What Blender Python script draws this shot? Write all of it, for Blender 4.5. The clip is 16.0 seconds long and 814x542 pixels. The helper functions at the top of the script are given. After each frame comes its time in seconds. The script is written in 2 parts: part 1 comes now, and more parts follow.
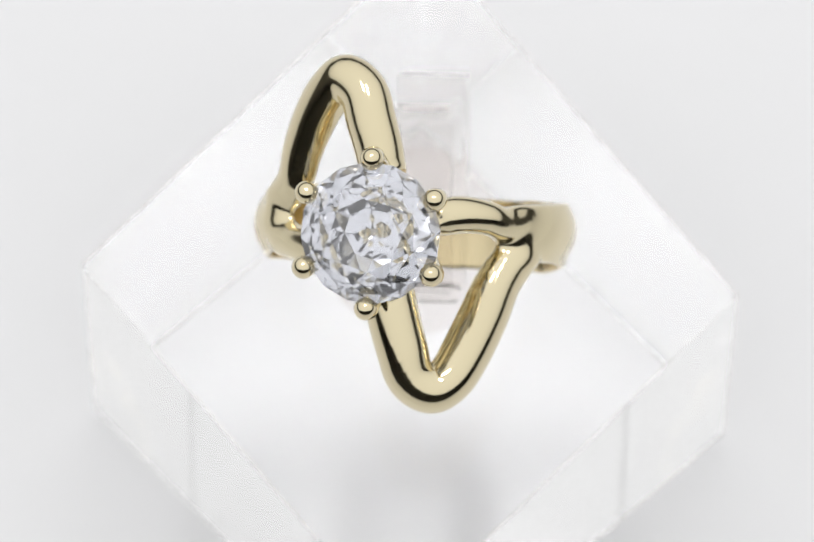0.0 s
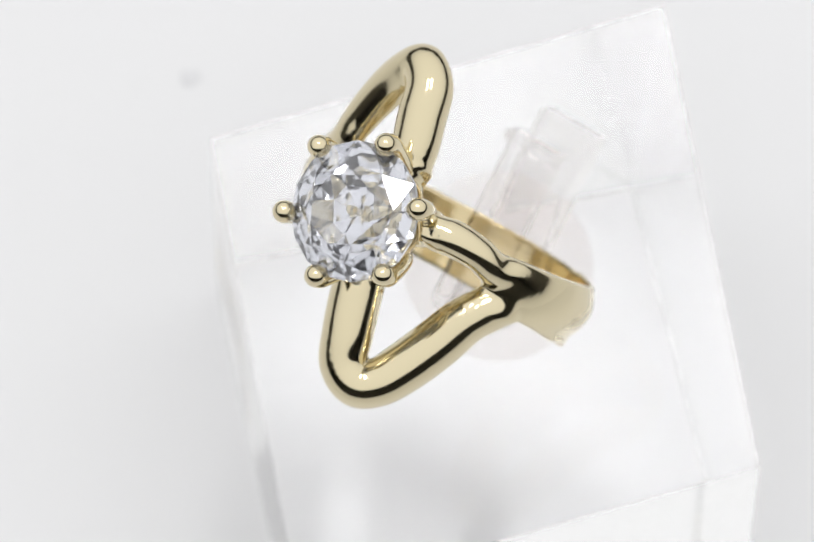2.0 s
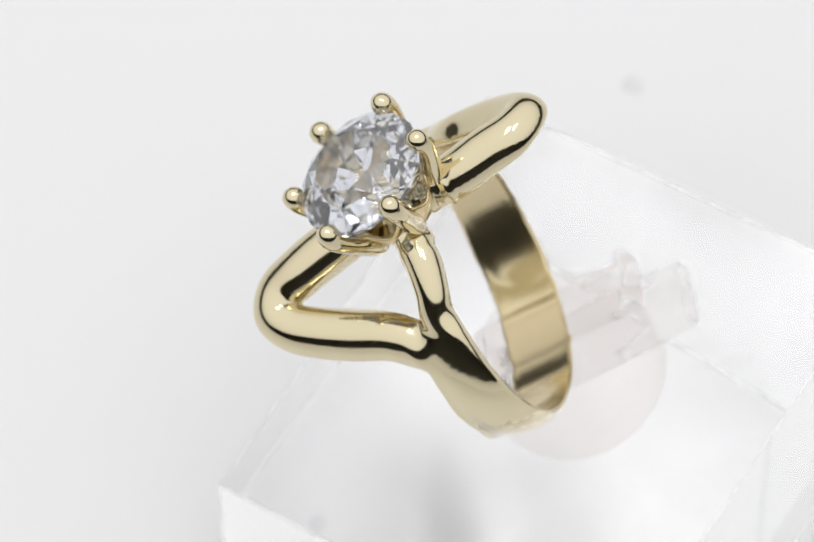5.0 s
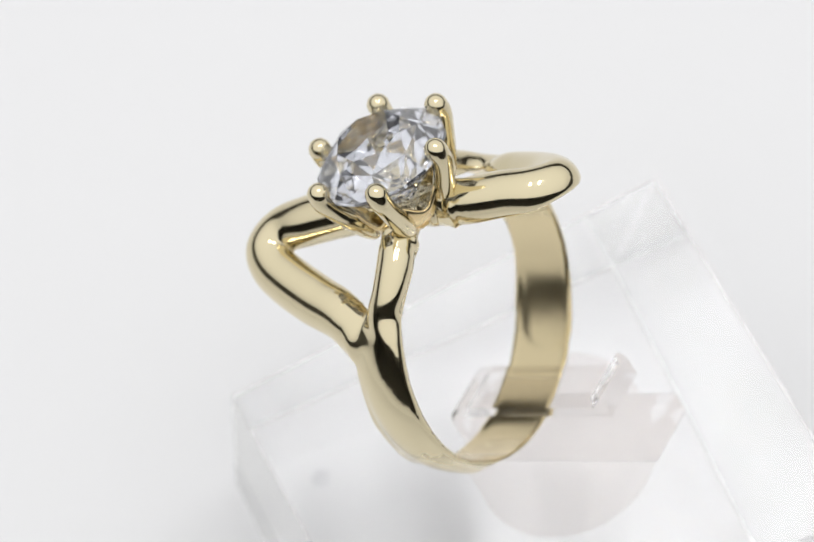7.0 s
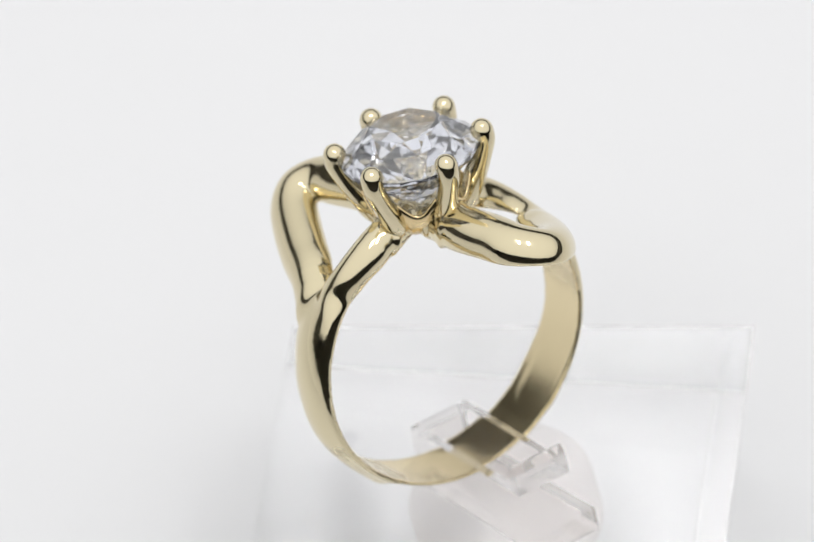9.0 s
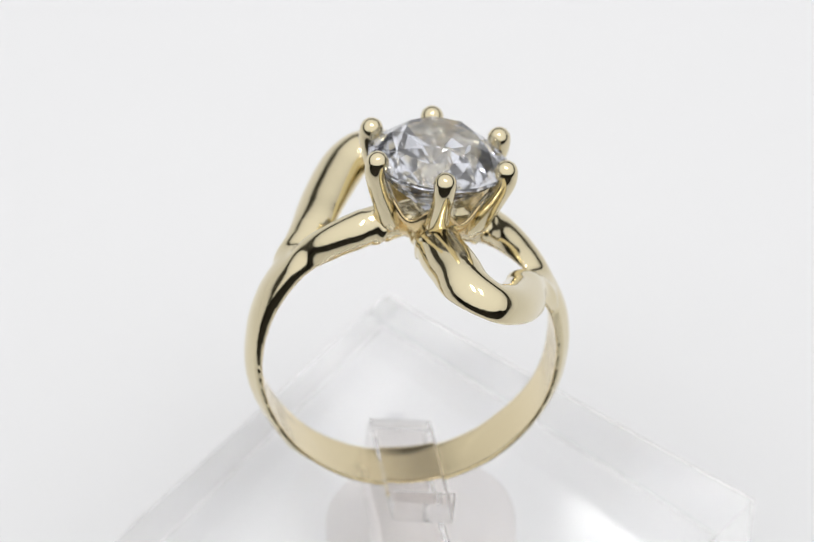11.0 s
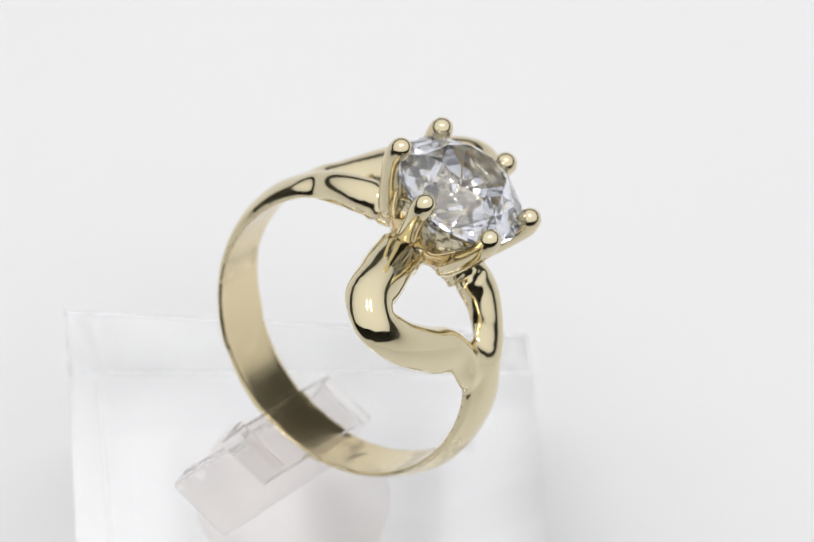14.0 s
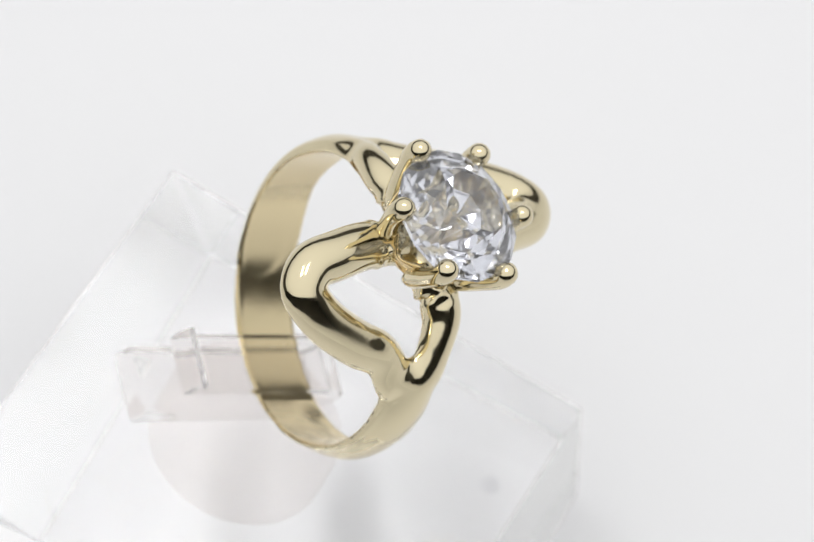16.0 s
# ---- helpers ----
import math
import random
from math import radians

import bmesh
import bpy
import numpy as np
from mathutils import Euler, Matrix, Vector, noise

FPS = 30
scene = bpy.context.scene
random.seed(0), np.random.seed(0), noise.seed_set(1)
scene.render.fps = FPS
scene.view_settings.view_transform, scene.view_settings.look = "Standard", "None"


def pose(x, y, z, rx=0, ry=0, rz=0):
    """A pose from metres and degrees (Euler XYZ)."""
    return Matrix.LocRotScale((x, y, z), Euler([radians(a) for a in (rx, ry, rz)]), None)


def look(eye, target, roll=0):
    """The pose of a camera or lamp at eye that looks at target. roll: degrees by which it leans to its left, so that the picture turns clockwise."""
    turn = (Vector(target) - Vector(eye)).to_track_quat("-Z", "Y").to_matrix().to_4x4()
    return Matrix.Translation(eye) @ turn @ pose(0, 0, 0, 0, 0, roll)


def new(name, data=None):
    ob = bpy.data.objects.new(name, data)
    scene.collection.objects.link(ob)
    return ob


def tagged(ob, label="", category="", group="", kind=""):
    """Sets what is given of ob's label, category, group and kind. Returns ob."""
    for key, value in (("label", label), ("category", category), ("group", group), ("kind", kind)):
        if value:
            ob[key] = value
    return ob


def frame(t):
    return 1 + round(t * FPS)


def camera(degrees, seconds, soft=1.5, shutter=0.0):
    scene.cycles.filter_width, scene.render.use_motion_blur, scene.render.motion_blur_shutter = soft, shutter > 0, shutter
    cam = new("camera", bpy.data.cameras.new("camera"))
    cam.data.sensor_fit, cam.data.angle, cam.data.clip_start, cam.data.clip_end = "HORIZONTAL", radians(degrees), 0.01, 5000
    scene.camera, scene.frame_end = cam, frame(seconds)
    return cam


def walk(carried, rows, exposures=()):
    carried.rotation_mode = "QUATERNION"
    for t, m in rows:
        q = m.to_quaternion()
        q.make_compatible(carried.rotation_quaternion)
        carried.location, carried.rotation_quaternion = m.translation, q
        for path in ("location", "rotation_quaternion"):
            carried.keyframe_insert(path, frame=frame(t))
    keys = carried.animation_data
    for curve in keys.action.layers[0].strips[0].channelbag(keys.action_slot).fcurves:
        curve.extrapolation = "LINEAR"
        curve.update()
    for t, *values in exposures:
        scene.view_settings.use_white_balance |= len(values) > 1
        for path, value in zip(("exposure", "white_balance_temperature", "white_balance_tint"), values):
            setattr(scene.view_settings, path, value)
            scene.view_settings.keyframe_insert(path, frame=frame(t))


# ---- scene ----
cam = camera(7.303, 16.0, soft=1.25)
S = 0.0072                      # metres per plan unit: the ring's bore is 17.2 mm
FLOOR = -51.6                   # height of the turntable's top below the lens, in plan units
EYE = Vector((0.0, -0.18, -FLOOR * S))
TILT, PAN = radians(61.712), radians(0.0103)
AIM = Vector((math.sin(PAN) * math.cos(TILT), math.cos(PAN) * math.cos(TILT), -math.sin(TILT)))
VIEW = look(EYE, EYE + AIM, 0.603)
cam.data.dof.use_dof, cam.data.dof.focus_distance, cam.data.dof.aperture_fstop = True, 0.366, 60
walk(cam, [(0.0, VIEW), (16.0, VIEW)])


# ---- light ----
world = bpy.data.worlds.new("world")
world.use_nodes = True
world.node_tree.nodes["Background"].inputs[0].default_value = (0.9, 0.95, 1.0, 1)
world.node_tree.nodes["Background"].inputs[1].default_value = 0.02
scene.world = world
scene.view_settings.exposure = 0.0


def area(name, eye, target, sx, sy, power, colour=(1, 1, 1)):
    data = bpy.data.lights.new(name, "AREA")
    data.shape, data.size, data.size_y, data.energy, data.color = "RECTANGLE", sx, sy, power, colour
    ob = new(name, data)
    ob.matrix_world = look(eye, target)
    return ob


for side in (-0.052, 0.052):
    area("led_strip_lamp", (side, 0.045, 0.42), (side, 0.045, 0.0), 0.022, 0.10, 0.145)


# ---- materials ----
def material(name):
    m = bpy.data.materials.new(name)
    m.use_nodes = True
    nt = m.node_tree
    return m, nt, nt.nodes["Principled BSDF"]


def node(nt, kind, **kw):
    n = nt.nodes.new(kind)
    for k, v in kw.items():
        n.inputs[k.replace("_", " ")].default_value = v
    return n


def bump(nt, bsdf, scale, strength, distance=0.00002, detail=4):
    tex = nt.nodes.new("ShaderNodeTexCoord")
    ns = node(nt, "ShaderNodeTexNoise", Scale=scale, Detail=detail)
    b = node(nt, "ShaderNodeBump", Strength=strength, Distance=distance)
    nt.links.new(tex.outputs["Object"], ns.inputs["Vector"])
    nt.links.new(ns.outputs["Fac"], b.inputs["Height"])
    nt.links.new(b.outputs["Normal"], bsdf.inputs["Normal"])
    return ns


def gold(name, colour, rough, scale, strength):
    m, nt, b = material(name)
    b.inputs["Metallic"].default_value = 1
    b.inputs["Base Color"].default_value = (*colour, 1)
    ns = bump(nt, b, scale, strength)
    ramp = nt.nodes.new("ShaderNodeMapRange")
    ramp.inputs["To Min"].default_value, ramp.inputs["To Max"].default_value = rough * 0.5, rough * 1.8
    nt.links.new(ns.outputs["Fac"], ramp.inputs["Value"])
    nt.links.new(ramp.outputs["Result"], b.inputs["Roughness"])
    return m


GOLD = gold("polished_gold", (0.75, 0.665, 0.455), 0.08, 500, 0.10)
GOLD_WORN = gold("worn_gold_bore", (0.80, 0.68, 0.43), 0.14, 260, 0.4)
GOLD_CAST = gold("rough_cast_gold", (0.80, 0.64, 0.36), 0.16, 2200, 0.5)


def clear(name, ior, tint, rough, scale=0, strength=0.0):
    m, nt, b = material(name)
    b.inputs["Base Color"].default_value = (*tint, 1)
    b.inputs["Roughness"].default_value = rough
    b.inputs["IOR"].default_value = ior
    b.inputs["Transmission Weight"].default_value = 1
    if scale:
        bump(nt, b, scale, strength)
    return m


STONE = clear("gemstone", 2.15, (0.85, 0.87, 0.945), 0.04)
STONE.node_tree.nodes["Principled BSDF"].inputs["Transmission Weight"].default_value = 0.94
ACRYLIC = clear("clear_acrylic", 1.40, (1.0, 1.0, 1.0), 0.0)


def milky(name, tint, body, share):
    """Thin moulded plastic: mostly clear, a little cloudy, with a soft gloss."""
    m, nt, b = material(name)
    b.inputs["Base Color"].default_value = (*body, 1)
    b.inputs["Roughness"].default_value = 0.2
    bump(nt, b, 500, 0.1)
    thin = nt.nodes.new("ShaderNodeBsdfTransparent")
    thin.inputs["Color"].default_value = (*tint, 1)
    mix = node(nt, "ShaderNodeMixShader", Fac=share)
    nt.links.new(thin.outputs[0], mix.inputs[1])
    nt.links.new(b.outputs[0], mix.inputs[2])
    nt.links.new(mix.outputs[0], nt.nodes["Material Output"].inputs["Surface"])
    return m


CLIP_ACRYLIC = clear("moulded_acrylic", 1.085, (0.935, 0.921, 0.912), 0.08, 400, 0.05)
FOOT_ACRYLIC = milky("cloudy_foot_acrylic", (0.985, 0.974, 0.968), (0.86, 0.82, 0.80), 0.06)



def paint(name, colour, rough, scale, spread):
    m, nt, b = material(name)
    tex = nt.nodes.new("ShaderNodeTexCoord")
    ns = node(nt, "ShaderNodeTexNoise", Scale=scale, Detail=6)
    ramp = nt.nodes.new("ShaderNodeValToRGB")
    for e, k in zip(ramp.color_ramp.elements, (1 - spread, 1 + spread)):
        e.color = (*[min(1, c * k) for c in colour], 1)
    nt.links.new(tex.outputs["Object"], ns.inputs["Vector"])
    nt.links.new(ns.outputs["Fac"], ramp.inputs["Fac"])
    nt.links.new(ramp.outputs["Color"], b.inputs["Base Color"])
    b.inputs["Roughness"].default_value = rough
    return m


WHITE = paint("white_turntable_plastic", (0.85, 0.85, 0.86), 0.5, 40, 0.01)
TABLE_WHITE = paint("white_table_top", (0.80, 0.80, 0.80), 0.8, 8, 0.03)
DARK = paint("dark_room_wall", (0.085, 0.08, 0.07), 0.8, 5, 0.2)
PIT = paint("dark_pit", (0.03, 0.025, 0.015), 0.7, 3000, 0.3)
MARK = paint("grey_smudge", (0.76, 0.76, 0.775), 0.7, 900, 0.2)


def diffuser(name, strength, edge, reach):
    """A lit diffuser sheet, brightest over the turntable and weaker towards its rim."""
    m, nt, b = material(name)
    b.inputs["Base Color"].default_value = (0.03, 0.03, 0.03, 1)
    tex = nt.nodes.new("ShaderNodeTexCoord")
    far = nt.nodes.new("ShaderNodeVectorMath")
    far.operation = "LENGTH"
    fall = nt.nodes.new("ShaderNodeMapRange")
    fall.interpolation_type = "SMOOTHSTEP"
    fall.inputs["From Max"].default_value = reach
    fall.inputs["To Min"].default_value, fall.inputs["To Max"].default_value = strength, edge
    nt.links.new(tex.outputs["Object"], far.inputs[0])
    nt.links.new(far.outputs["Value"], fall.inputs["Value"])
    nt.links.new(fall.outputs["Result"], b.inputs["Emission Strength"])
    b.inputs["Emission Color"].default_value = (1, 1, 1, 1)
    return m


PANEL = diffuser("lit_diffuser", 1.055, 0.62, 1.9)
PANEL.cycles.emission_sampling = "NONE"


# ---- mesh helpers ----
def mesh_object(name, verts, faces, mat, parent=None, smooth=True):
    me = bpy.data.meshes.new(name)
    me.from_pydata([tuple(v) for v in verts], [], [tuple(f) for f in faces])
    me.materials.append(mat)
    me.polygons.foreach_set("use_smooth", [smooth] * len(me.polygons))
    me.update()
    ob = new(name, me)
    if parent:
        ob.parent = parent
    return ob


def part(name, bm, mat, parent=None, label="", smooth=True):
    bmesh.ops.recalc_face_normals(bm, faces=bm.faces)
    me = bpy.data.meshes.new(name)
    bm.to_mesh(me)
    bm.free()
    me.materials.append(mat)
    me.polygons.foreach_set("use_smooth", [smooth] * len(me.polygons))
    ob = new(name, me)
    if parent:
        ob.parent = parent
    return tagged(ob, label)


def box(sx, sy, sz, centre=(0, 0, 0), bevel=0.0, seg=2):
    bm = bmesh.new()
    bmesh.ops.create_cube(bm, size=1)
    for v in bm.verts:
        v.co = Vector((v.co.x * sx, v.co.y * sy, v.co.z * sz)) + Vector(centre)
    if bevel:
        bmesh.ops.bevel(bm, geom=bm.edges[:], offset=bevel, segments=seg, affect="EDGES", profile=0.5)
    return bm


def lathe(profile, n=64):
    """A closed solid of revolution about z from (radius, height) pairs, both ends on the axis or closed in a ring."""
    bm = bmesh.new()
    rings = []
    for r, z in profile:
        if r < 1e-9:
            rings.append([bm.verts.new((0, 0, z))])
        else:
            rings.append([bm.verts.new((r * math.cos(2 * math.pi * k / n), r * math.sin(2 * math.pi * k / n), z)) for k in range(n)])
    for a, b in zip(rings, rings[1:]):
        for k in range(n):
            j = (k + 1) % n
            if len(a) == 1 and len(b) == 1:
                continue
            if len(a) == 1:
                bm.faces.new((a[0], b[j], b[k]))
            elif len(b) == 1:
                bm.faces.new((a[k], a[j], b[0]))
            else:
                bm.faces.new((a[k], a[j], b[j], b[k]))
    return bm


# ---- cast metal: a blended solid sampled on a grid and skinned ----
def smin(a, b, k):
    h = np.clip(0.5 + 0.5 * (b - a) / k, 0, 1)
    return b + (a - b) * h - k * h * (1 - h)


def smax(a, b, k):
    return -smin(-a, -b, k)


def spline(points, n):
    """Catmull-Rom through rows of (x, y, z, radius)."""
    q = np.array(points, float)
    q = np.vstack([2 * q[0] - q[1], q, 2 * q[-1] - q[-2]])
    out = []
    for i in range(1, len(q) - 2):
        for u in np.linspace(0, 1, n, endpoint=False):
            a, b, c, d = q[i - 1], q[i], q[i + 1], q[i + 2]
            out.append(0.5 * (2 * b + (c - a) * u + (2 * a - 5 * b + 4 * c - d) * u * u + (3 * b - a - 3 * c + d) * u ** 3))
    out.append(q[-2])
    return np.array(out)


def tube_distance(X, Y, Z, path):
    best = np.full(X.shape, 9.0, np.float32)
    for a, b in zip(path, path[1:]):
        pad = 0.3 + max(a[3], b[3])
        lo, hi = np.minimum(a, b)[:3] - pad, np.maximum(a, b)[:3] + pad
        m = (X > lo[0]) & (X < hi[0]) & (Y > lo[1]) & (Y < hi[1]) & (Z > lo[2]) & (Z < hi[2])
        if not m.any():
            continue
        d = b[:3] - a[:3]
        px, py, pz = X[m] - a[0], Y[m] - a[1], Z[m] - a[2]
        h = np.clip((px * d[0] + py * d[1] + pz * d[2]) / max(d @ d, 1e-9), 0, 1)
        dist = np.sqrt((px - h * d[0]) ** 2 + (py - h * d[1]) ** 2 + (pz - h * d[2]) ** 2) - (a[3] + h * (b[3] - a[3]))
        best[m] = np.minimum(best[m], dist)
    return best


def skin(field, lo, step):
    """Surface nets: verts and quads of the zero level of a sampled distance field."""
    f = field
    inside = f < 0
    n0, n1, n2 = f.shape
    total = np.zeros((n0 - 1, n1 - 1, n2 - 1, 3))
    count = np.zeros((n0 - 1, n1 - 1, n2 - 1))
    corner = [(i, j, k) for i in (0, 1) for j in (0, 1) for k in (0, 1)]
    cut = lambda c: f[c[0]:n0 - 1 + c[0], c[1]:n1 - 1 + c[1], c[2]:n2 - 1 + c[2]]
    for a in corner:
        for ax in range(3):
            if a[ax]:
                continue
            b = list(a)
            b[ax] = 1
            fa, fb = cut(a), cut(b)
            m = (fa < 0) != (fb < 0)
            u = np.where(m, fa / np.where(m, fa - fb, 1), 0)
            for q in range(3):
                total[..., q] += np.where(m, a[q] + (u if q == ax else 0), 0)
            count += m
    has = count > 0
    index = -np.ones(has.shape, int)
    index[has] = np.arange(has.sum())
    cell = np.argwhere(has)
    verts = (cell + total[has] / count[has][:, None]) * step + lo
    faces = []
    for ax in range(3):
        o1, o2 = [(1, 2), (2, 0), (0, 1)][ax]
        sl = [slice(1, -1)] * 3
        sl[ax] = slice(0, -1)
        up = [slice(1, -1)] * 3
        up[ax] = slice(1, None)
        a, b = inside[tuple(sl)], inside[tuple(up)]
        for where, flip in ((a & ~b, False), (~a & b, True)):
            c = np.argwhere(where) + [0 if q == ax else 1 for q in range(3)]
            e1, e2 = np.eye(3, dtype=int)[o1], np.eye(3, dtype=int)[o2]
            quad = [index[tuple((c - e).T)] for e in (e1 + e2, e2, 0 * e1, e1)]
            quad = np.stack(quad[::-1] if flip else quad, 1)
            faces.append(quad)
    faces = np.vstack(faces)
    faces = faces[(faces >= 0).all(1)]
    return verts, faces


def relax(verts, faces, rounds):
    """Smooth the skin a little, without shrinking it."""
    e = np.vstack([faces[:, [0, 1]], faces[:, [1, 2]], faces[:, [2, 3]], faces[:, [3, 0]]])
    deg = np.bincount(e.ravel(), minlength=len(verts))[:, None]
    for i in range(rounds):
        s = np.zeros_like(verts)
        for q in range(3):
            s[:, q] = np.bincount(e[:, 0], verts[e[:, 1], q], len(verts)) + np.bincount(e[:, 1], verts[e[:, 0], q], len(verts))
        verts = verts + (0.5 if i % 2 == 0 else -0.52) * (s / deg - verts)
    return verts


# ---- setting ----
def setting():
    table = part("table", box(3.52, 2.44, 0.02, (0, 0.52, -0.02)), TABLE_WHITE, None, smooth=False)
    tagged(table, "plain white table top under the turntable", "table", kind="structure")
    f = part("floor", box(3.52, 2.94, 0.02, (0, 0.29, -0.06)), DARK, None, smooth=False)
    tagged(f, "plain dark surface below the table top", "floor", kind="structure")
    for nm, c, s in (("wall_north", (0, 1.75, 0.28), (3.52, 0.02, 0.70)), ("wall_south", (0, -1.17, 0.28), (3.52, 0.02, 0.70)),
                     ("wall_east", (1.75, 0.29, 0.28), (0.02, 2.90, 0.70)), ("wall_west", (-1.75, 0.29, 0.28), (0.02, 2.90, 0.70))):
        w = part(nm, box(*s, c), DARK, None, smooth=False)
        tagged(w, "plain dark wall around the table", "wall", kind="structure")
    c = part("ceiling", box(3.52, 2.94, 0.02, (0, 0.29, 0.64)), DARK, None, smooth=False)
    tagged(c, "plain dark ceiling over the table", "ceiling", kind="structure")
    p = part("light_panel", box(3.40, 2.30, 0.02, (0, 0.55, 0.45), 0.004), PANEL, None, smooth=False)
    tagged(p, "large lit white diffuser panel over the table", "light panel", kind="structure")


def turntable():
    base = new("turntable")
    tagged(base, "round white turntable plate with small grey smudges", "turntable")
    part("plate", lathe([(0, -0.0099), (0.139, -0.0099), (0.14, -0.009), (0.14, -0.001), (0.139, 0), (0, 0)], 128), WHITE, base)
    for x, y, r in ((-4.22, 3.04, 0.11), (-0.03, -0.56, 0.10)):
        rnd = random.Random(int(x * 100))
        pts = [(r * S * rnd.uniform(0.7, 1.1) * math.cos(k * 0.4488), r * S * rnd.uniform(0.7, 1.1) * math.sin(k * 0.4488)) for k in range(14)]
        bm = bmesh.new()
        low, high = [[bm.verts.new((x * S + a, y * S + b, z)) for a, b in pts] for z in (0.00001, 0.00004)]
        bm.faces.new(low)
        bm.faces.new(high)
        for k in range(14):
            bm.faces.new((low[k - 1], low[k], high[k], high[k - 1]))
        part("smudge", bm, MARK, base, "small grey smudge", smooth=False)
    return base


BLOCK_TURN = 43
SLOPE = 0.36                    # fall of the block's top towards the ring's front


def block():
    """Square clear block with a sloping top, a corner towards the ring's front."""
    side, mid = 4.04, -48.90
    bm = box(side * S, side * S, (mid - FLOOR) * S, (0, 0, (mid - FLOOR) * S / 2))
    a = radians(BLOCK_TURN)
    for v in bm.verts:
        if v.co.z > 0.001:
            v.co.z += SLOPE * (v.co.x * math.sin(a) + v.co.y * math.cos(a))
    upper = [e for e in bm.edges if max(v.co.z for v in e.verts) > 0.001]
    bmesh.ops.bevel(bm, geom=upper, offset=0.00008, segments=2, affect="EDGES", profile=0.5)
    ob = part("acrylic_block", bm, ACRYLIC, None, smooth=False)
    tagged(ob, "clear square acrylic display block with sloping top", "display block")
    ob.visible_shadow = False
    return ob


BLOCK_AT = pose(0.03 * S, 1.22 * S, 0.00006, 0, 0, BLOCK_TURN)

# the ring's own frame: x across the shoulders, y along the finger hole, z through the stone
RING_AT = Matrix(((0.9805, -0.0006, -0.1964, 0.0787 * S), (-0.1076, 0.8352, -0.5394, 0.4472 * S),
                  (0.1643, 0.5500, 0.8189, (-46.801 - FLOOR) * S), (0, 0, 0, 1)))
HEAD = Vector((-0.02, 0.231, 0))      # the stone's axis in that frame
BORE = 1.216


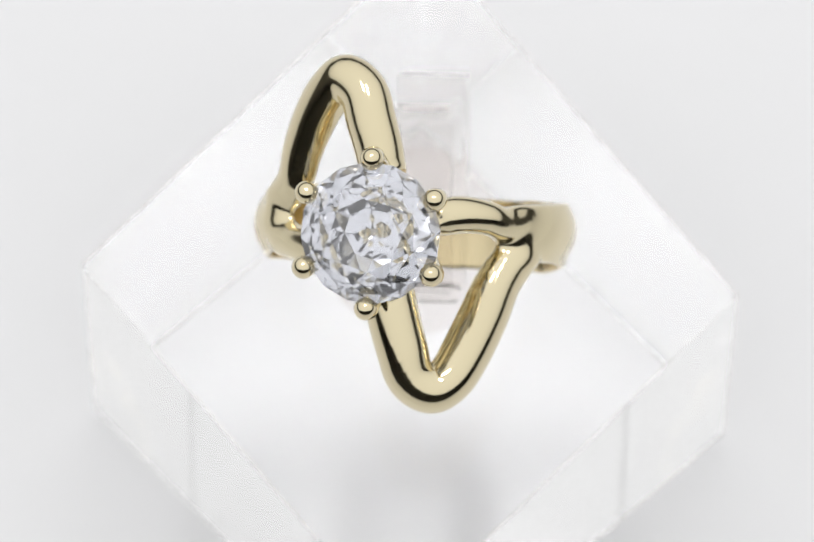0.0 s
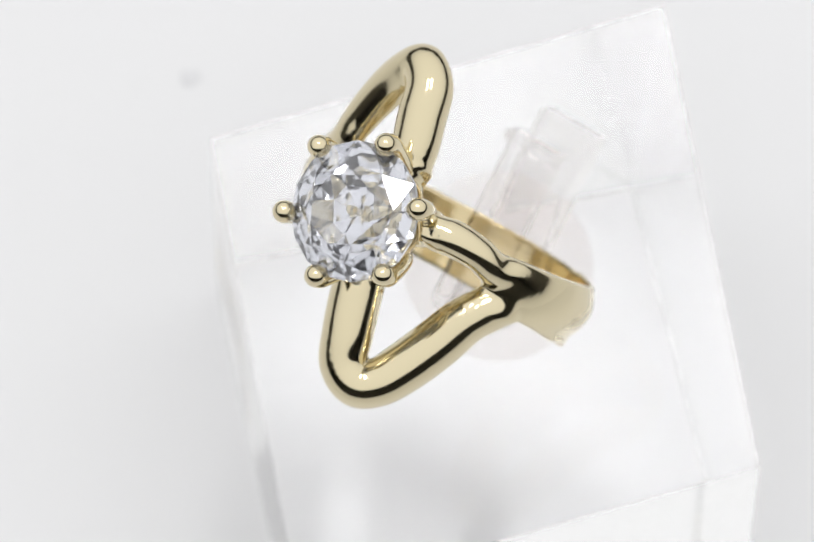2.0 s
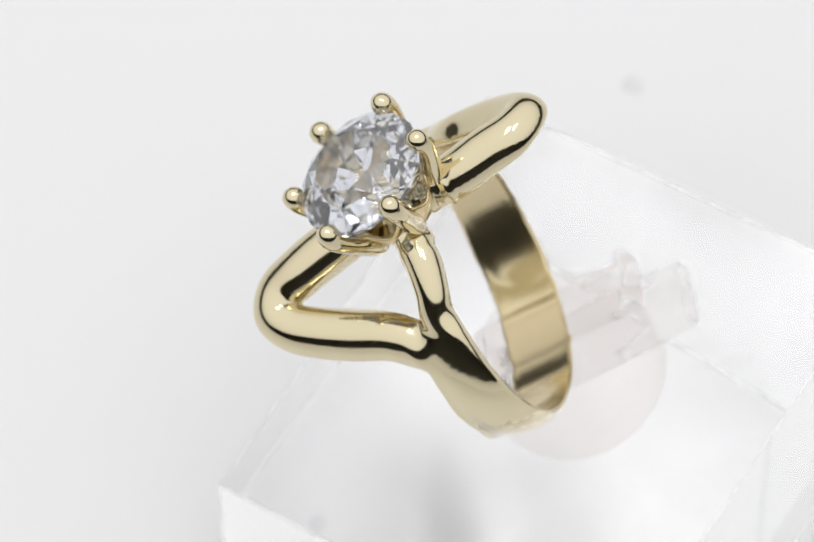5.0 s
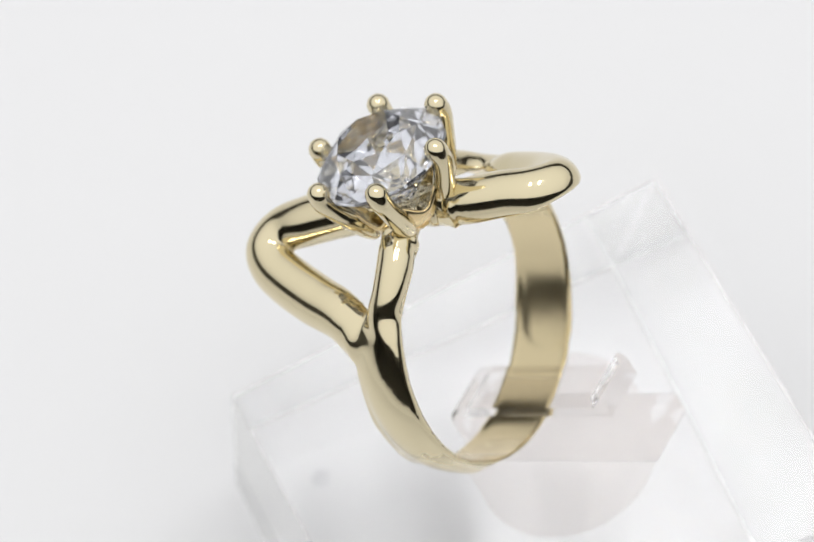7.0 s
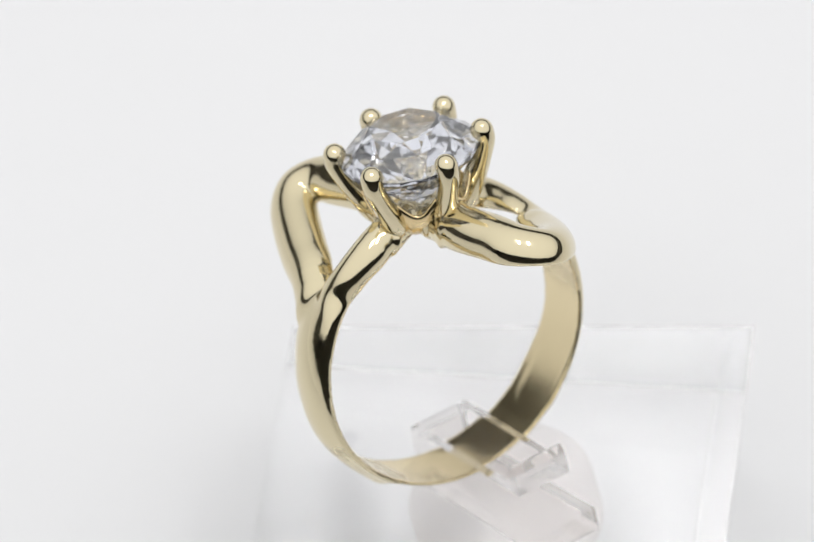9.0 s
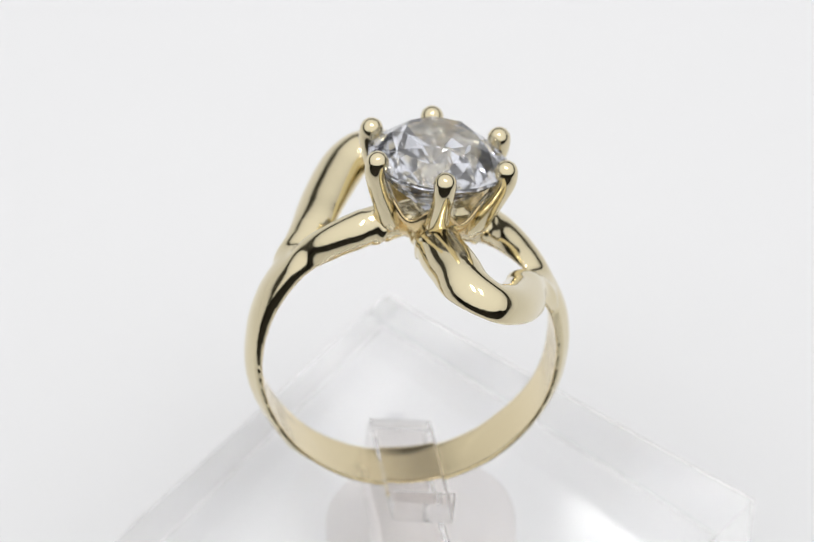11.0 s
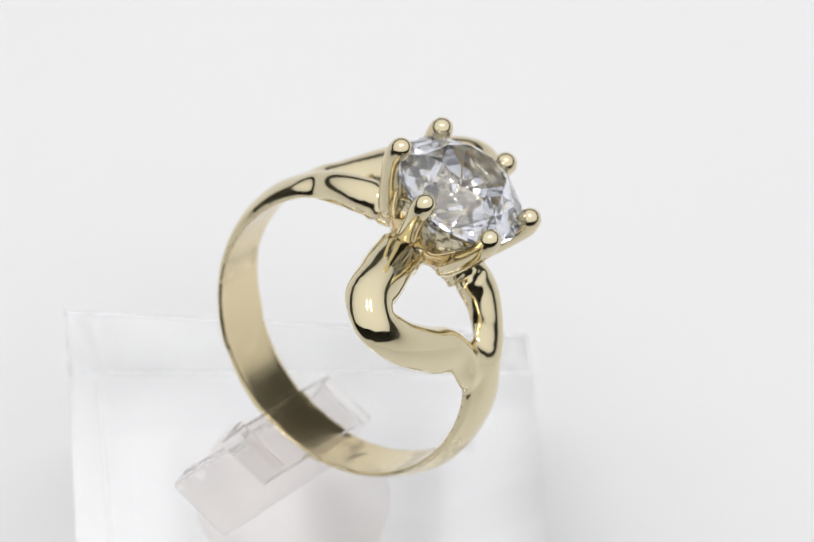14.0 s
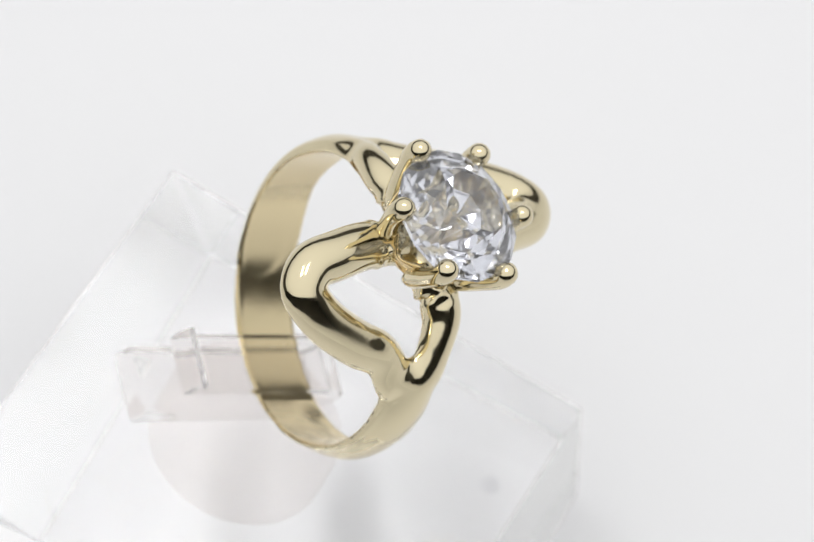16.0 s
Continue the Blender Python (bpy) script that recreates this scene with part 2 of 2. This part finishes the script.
def shank_field(X, Y, Z):
    rho = np.sqrt(X * X + Z * Z)
    # band: a strip with a domed outside, open under the stone; knots by the angle round the bore from its lowest point
    knots = np.array([-125, -85, -45, 0, 45, 85, 125])
    ang = np.degrees(np.arctan2(X, -Z))
    k = np.clip(np.searchsorted(knots, ang) - 1, 0, 5)
    u = np.clip((ang - knots[k]) / (knots[k + 1] - knots[k]), 0, 1)
    u = (u * u * (3 - 2 * u)).astype(np.float32)
    along = lambda *v: np.array(v, np.float32)[k] + (np.array(v, np.float32)[k + 1] - np.array(v, np.float32)[k]) * u
    half = along(0.180, 0.260, 0.298, 0.307, 0.302, 0.252, 0.150)
    dy = (Y - along(0.205, 0.090, 0.008, -0.013, 0.001, 0.080, 0.170)) / half
    crown = BORE + along(0.056, 0.054, 0.054, 0.054, 0.050, 0.044, 0.046) - 0.03 * np.minimum(dy * dy, 1.5)
    crown = np.maximum(crown, BORE + 0.03)
    band = smax(smax(rho - crown, BORE - rho, 0.012), (np.abs(dy) - 1) * half, 0.02)
    band = smax(band, Z - 0.80, 0.15)
    rise = lambda x, r: math.sqrt(max(r * r - x * x, 0.01))
    # each arm: rows of (degrees up from the band's side, y, radius from the bore's axis, half thickness), then rows by x
    low = lambda sx, rows: [(sx * r * math.cos(radians(a)), y, r * math.sin(radians(a)), w) for a, y, r, w in rows]
    top = lambda rows: [(x, y, rise(x, r), w) for x, y, r, w in rows]
    right_direct = low(1, [(-48, 0.14, 1.21, 0.024), (-18, 0.18, 1.21, 0.052), (4, 0.24, 1.214, 0.076), (20, 0.255, 1.224, 0.092), (33, 0.267, 1.242, 0.11)]) + top(
        [(0.913, 0.25, 1.266, 0.129), (0.787, 0.315, 1.287, 0.139), (0.602, 0.344, 1.292, 0.152), (0.421, 0.323, 1.29, 0.153),
         (0.151, 0.266, 1.281, 0.148)])
    left_direct = low(-1, [(-48, 0.03, 1.205, 0.015), (-18, 0.043, 1.202, 0.04), (4, 0.062, 1.204, 0.062), (20, 0.085, 1.214, 0.087), (33, 0.114, 1.222, 0.104)]) + top(
        [(-0.923, 0.081, 1.231, 0.126), (-0.789, 0.057, 1.236, 0.14), (-0.604, 0.042, 1.237, 0.161), (-0.436, 0.096, 1.231, 0.175),
         (-0.174, 0.187, 1.219, 0.181)])
    right_loop = low(1, [(-48, 0.04, 1.201, 0.019), (-18, 0.053, 1.202, 0.054), (4, 0.064, 1.202, 0.087), (20, 0.067, 1.198, 0.119), (33, 0.066, 1.187, 0.156)]) + top(
        [(0.958, -0.03, 1.164, 0.187), (0.829, -0.227, 1.15, 0.21), (0.729, -0.512, 1.144, 0.218), (0.609, -0.809, 1.155, 0.213),
         (0.5, -1.009, 1.177, 0.203), (0.36, -1.095, 1.198, 0.2), (0.204, -0.992, 1.22, 0.202), (0.133, -0.752, 1.241, 0.214),
         (0.053, -0.439, 1.25, 0.217), (-0.01, -0.101, 1.254, 0.202)])
    left_loop = low(-1, [(-48, 0.113, 1.21, 0.02), (-18, 0.154, 1.206, 0.052), (4, 0.217, 1.2, 0.085), (20, 0.256, 1.192, 0.112), (33, 0.309, 1.18, 0.142)]) + top(
        [(-0.938, 0.434, 1.157, 0.17), (-0.812, 0.593, 1.143, 0.193), (-0.744, 0.844, 1.135, 0.205), (-0.623, 1.144, 1.135, 0.206),
         (-0.499, 1.336, 1.149, 0.203), (-0.372, 1.434, 1.168, 0.199), (-0.214, 1.325, 1.197, 0.203), (-0.137, 1.088, 1.228, 0.205),
         (-0.056, 0.801, 1.241, 0.199), (-0.018, 0.462, 1.247, 0.185)])
    arms = None
    melt = np.clip((1.07 - Z) / 0.66, 0, 1)                    # the limbs melt together towards the band
    blend = 0.05 + 0.21 * melt * melt * (3 - 2 * melt)
    for rows in (right_direct, left_direct, right_loop, left_loop):
        d = tube_distance(X, Y, Z, spline(rows, 5))
        arms = d if arms is None else smin(arms, d, blend)
    ease = np.clip((Z - 0.72) / 0.35, 0, 1)
    arms = smax(arms, BORE - 0.10 * ease * ease * (3 - 2 * ease) - rho, 0.04)
    body = smin(band, arms, 0.20)
    body = smax(body, BORE - 0.10 * ease * ease * (3 - 2 * ease) - rho, 0.012)        # the bore stays round
    # uneven solder where the arms meet the head
    near = np.hypot(X - HEAD.x, Y - HEAD.y)
    lumps = np.sin(31 * X + 5 * Y) * np.sin(27 * Y - 7 * Z) + 0.7 * np.sin(47 * X - 19 * Y + 11 * Z) * np.sin(43 * Y + 23 * X)
    return body + 0.020 * lumps * np.exp(-((near - 0.42) / 0.11) ** 2) * (Z > 1.0)


def ring():
    base = new("ring")
    tagged(base, "polished yellow gold ring with looped shoulders and round clear stone", "ring")
    step = 0.0145
    lo = np.array([-1.55, -1.45, -1.45])
    n = np.ceil((np.array([1.55, 1.87, 1.72]) - lo) / step).astype(int)
    X, Y, Z = np.meshgrid(*[(lo[i] + step * np.arange(n[i])).astype(np.float32) for i in range(3)], indexing="ij")
    verts, faces = skin(shank_field(X, Y, Z).astype(float), lo, step)
    verts = relax(verts, faces, 110)
    shank = mesh_object("shank", verts * S, faces, GOLD, base)
    shank.data.materials.append(GOLD_WORN)
    mid = verts[faces].mean(1)
    inner = (np.hypot(mid[:, 0], mid[:, 2]) < BORE + 0.008) & (mid[:, 2] < 0.85)
    shank.data.polygons.foreach_set("material_index", inner.astype(np.int32))
    tagged(shank, "polished pale gold band splitting into two looped arms")
    pit = bmesh.new()
    bmesh.ops.create_icosphere(pit, subdivisions=2, radius=0.014 * S)
    bmesh.ops.transform(pit, matrix=Matrix.Translation(Vector((-1.254, 0.284, 0.319)) * S), verts=pit.verts)
    part("pit", pit, PIT, base, "tiny dark casting pit")
    head(base)
    return base


def head(base):
    hx, hy = HEAD.x, HEAD.y
    at = Matrix.Translation((hx * S, hy * S, 0))
    bm = bmesh.new()
    n, rows = 96, []
    for k in range(n):
        a = 2 * math.pi * k / n
        lobe = 0.5 + 0.5 * math.cos(6 * (a - radians(88)))          # 1 at each claw, 0 between
        rim = 1.40 + 0.17 * lobe
        rough = 0.012 * noise.noise(Vector((9 * math.cos(a), 9 * math.sin(a), 3)))
        prof = [(0.14, 1.16), (0.26 + rough, 1.16), (0.335 + rough, 1.21), (0.385 + 0.02 * lobe, 1.29), (0.42 + 0.02 * lobe, 0.4 * 1.28 + 0.6 * rim),
                (0.44 + 0.03 * lobe, rim), (0.425 + 0.03 * lobe, rim + 0.018), (0.40 + 0.03 * lobe, rim), (0.34, 1.28), (0.20, 1.20)]
        rows.append([bm.verts.new((r * math.cos(a) * S, r * math.sin(a) * S, z * S)) for r, z in prof])
    for k in range(n):
        p, q = rows[k], rows[(k + 1) % n]
        for j in range(len(p)):
            i = (j + 1) % len(p)
            bm.faces.new((p[j], q[j], q[i], p[i]))
    cup = bm
    bmesh.ops.transform(cup, matrix=at, verts=cup.verts)
    cup = part("setting_cup", cup, GOLD_CAST, base, "scalloped gold cup under the stone")
    for i in range(6):
        a = radians(88 - 60 * i)
        rows = [(0.37, 1.22, 0.05), (0.41, 1.32, 0.085), (0.475, 1.47, 0.096), (0.56, 1.64, 0.086), (0.615, 1.79, 0.089), (0.608, 1.875, 0.096)]
        part("prong", prong(a, rows, at), GOLD, cup, "rounded gold claw")
    stone(base, at)


def prong(a, rows, at, n=16):
    path = spline([(r, 0, z, w) for r, z, w in rows], 4)
    bm = bmesh.new()
    rings = []
    last = path[-1]
    t_end = (path[-1] - path[-2])[:3]
    t_end /= np.linalg.norm(t_end)
    cap = [np.array([*(last[:3] + t_end * last[3] * math.sin(u)), last[3] * math.cos(u)]) for u in (0.4, 0.8, 1.15, 1.4)]
    path = list(path) + cap
    for i, q in enumerate(path):
        j = min(i, len(path) - 5)
        t = (path[j + 1] - path[j])[:3]
        t = Vector(t).normalized()
        side = Vector((0, 1, 0))
        out = side.cross(t)
        rings.append([bm.verts.new(Vector(q[:3]) + float(q[3]) * (math.cos(2 * math.pi * k / n) * side + math.sin(2 * math.pi * k / n) * out)) for k in range(n)])
    for p, q in zip(rings, rings[1:]):
        for k in range(n):
            bm.faces.new((p[k], p[(k + 1) % n], q[(k + 1) % n], q[k]))
    bm.faces.new(rings[0][::-1])
    bm.faces.new(rings[-1])
    bmesh.ops.transform(bm, matrix=at @ Matrix.Scale(S, 4) @ Matrix.Rotation(a, 4, "Z"), verts=bm.verts)
    return bm


def stone(base, at):
    """Old round cut: small table, high crown, faceted pavilion and an open culet."""
    r, g = 0.578, 1.795
    bm = bmesh.new()
    ring_at = lambda rad, z, n, off: [bm.verts.new((rad * math.cos(2 * math.pi * (k + off) / n), rad * math.sin(2 * math.pi * (k + off) / n), z)) for k in range(n)]
    table = ring_at(0.30, g + 0.24, 8, 0.5)
    star = ring_at(0.42, g + 0.15, 8, 0)
    top = ring_at(r, g + 0.015, 16, 0)
    low = ring_at(r, g - 0.015, 16, 0)
    break_ring = ring_at(0.395, g - 0.19, 16, 0.5)
    mid = ring_at(0.22, g - 0.318, 8, 0.5)
    cul = ring_at(0.035, g - 0.48, 8, 0.5)
    f = bm.faces.new
    f(table)
    for k in range(8):
        j = (k + 1) % 8
        f((table[k - 1], star[k], table[k]))
        f((table[k], star[k], top[2 * k + 1], star[j]))
        f((star[k], top[2 * k], top[2 * k + 1]))
        f((star[k], top[2 * k - 1], top[2 * k]))
        b0, b1, b2 = break_ring[2 * k - 1], break_ring[2 * k], break_ring[2 * k + 1]
        f((low[2 * k], b1, low[2 * k + 1]))
        f((low[2 * k + 1], b2, low[(2 * k + 2) % 16]))
        f((b1, mid[k], b2))
        f((low[2 * k + 1], b1, b2))
        f((low[2 * k], b0, b1))
        f((b0, mid[k - 1], mid[k], b1))
        f((mid[k - 1], cul[k - 1], cul[k], mid[k]))
    for k in range(16):
        f((top[k], low[k], low[(k + 1) % 16], top[(k + 1) % 16]))
    f(cul[::-1])
    rnd = random.Random(4)
    for v in star + mid + table + break_ring:                       # hand-cut: no facet quite like the next
        v.co.x += rnd.uniform(-0.014, 0.014)
        v.co.y += rnd.uniform(-0.014, 0.014)
    for v in star + mid + break_ring:
        v.co.z += rnd.uniform(-0.016, 0.016)
    bmesh.ops.triangulate(bm, faces=[q for q in bm.faces if 3 < len(q.verts) < 6 and abs(q.calc_center_median().z - g) > 0.03])
    bmesh.ops.transform(bm, matrix=at @ Matrix.Scale(S, 4) @ Matrix.Rotation(0.47, 4, "Z"), verts=bm.verts)
    part("gemstone", bm, STONE, base, "clear round old-cut stone, many facets", smooth=False)


def clip():
    """Clear bent strip that holds the band, on a round foot; in the ring's frame."""
    base = new("ring_clip")
    tagged(base, "clear acrylic ring clip with a lipped tongue on a round foot", "ring clip")
    w, x0 = 0.50, -0.155
    path = [(1.10, -1.06), (1.08, -1.06), (1.04, -1.06), (1.0, -1.06), (0.90, -1.06), (0.3, -1.06), (-0.30, -1.06), (-0.47, -1.08), (-0.55, -1.17), (-0.55, -1.34), (-0.47, -1.46)]
    q = spline([(y, z, 0, 0) for y, z in path], 5)[:, :2]
    t = np.gradient(q, axis=0)
    t /= np.linalg.norm(t, axis=1)[:, None]
    nrm = np.stack([-t[:, 1], t[:, 0]], 1) * 0.05
    bead = lambda y: 1 + 3.0 * math.sqrt(max(0, 1 - ((y - 1.035) / 0.067) ** 2))      # rounded lip along the free end
    bm = bmesh.new()
    rows = []
    for p, m in zip(q, nrm):
        rows.append([bm.verts.new(Vector((x0 + sx * w / 2, *(p + sg * m * (bead(p[0]) if sg < 0 else 1)))) * S) for sx, sg in ((-1, 1), (1, 1), (1, -1), (-1, -1))])
    for a, b in zip(rows, rows[1:]):
        for k in range(4):
            bm.faces.new((a[k], a[(k + 1) % 4], b[(k + 1) % 4], b[k]))
    bm.faces.new(rows[0][::-1])
    bm.faces.new(rows[-1])
    tongue = part("tongue", bm, CLIP_ACRYLIC, base, "bent clear strip with a rounded lip", smooth=False)
    # the foot lies flat on the block's slope
    up = RING_AT.inverted()
    foot = lathe([(r * S, z * S) for r, z in ((0, -0.44), (0.78, -0.44), (0.80, -0.42), (0.80, -0.01), (0.76, 0.03), (0, 0.03))], 64)
    bmesh.ops.transform(foot, matrix=Matrix.Translation((0.063 * S, 1.36 * S, (-48.36 - FLOOR) * S)) @ Matrix.Rotation(math.atan(SLOPE), 4, "X"), verts=foot.verts)
    bmesh.ops.transform(foot, matrix=up, verts=foot.verts)
    foot = part("foot", foot, FOOT_ACRYLIC, base, "round clear foot")
    foot.visible_shadow = False
    arm = box(0.56 * S, 1.86 * S, 0.24 * S, (x0 * S, 0.41 * S, -1.52 * S), 0.04 * S, 3)
    for v in arm.verts:                       # the free end flares a little
        if v.co.y > 1.1 * S:
            v.co.x = x0 * S + (v.co.x - x0 * S) * 1.10
            v.co.z += 0.03 * S
    arm = part("lower_arm", arm, CLIP_ACRYLIC, base, "thick clear lower arm", smooth=False)
    for piece in (tongue, arm):
        piece.visible_shadow = False
    return base


setting()
TURNTABLE, BLOCK, RING, CLIP = turntable(), block(), ring(), clip()


def motions():
    """The plate turns clockwise at a steady rate and carries all that stands on it."""
    turn = lambda t: Matrix.Rotation(radians(0.03 - 15.593 * t), 4, "Z")
    for thing, at in ((TURNTABLE, Matrix.Translation((0, 0, 0))), (BLOCK, BLOCK_AT), (RING, RING_AT), (CLIP, RING_AT)):
        walk(thing, [(k * 0.5, turn(k * 0.5) @ at) for k in range(33)])


motions()
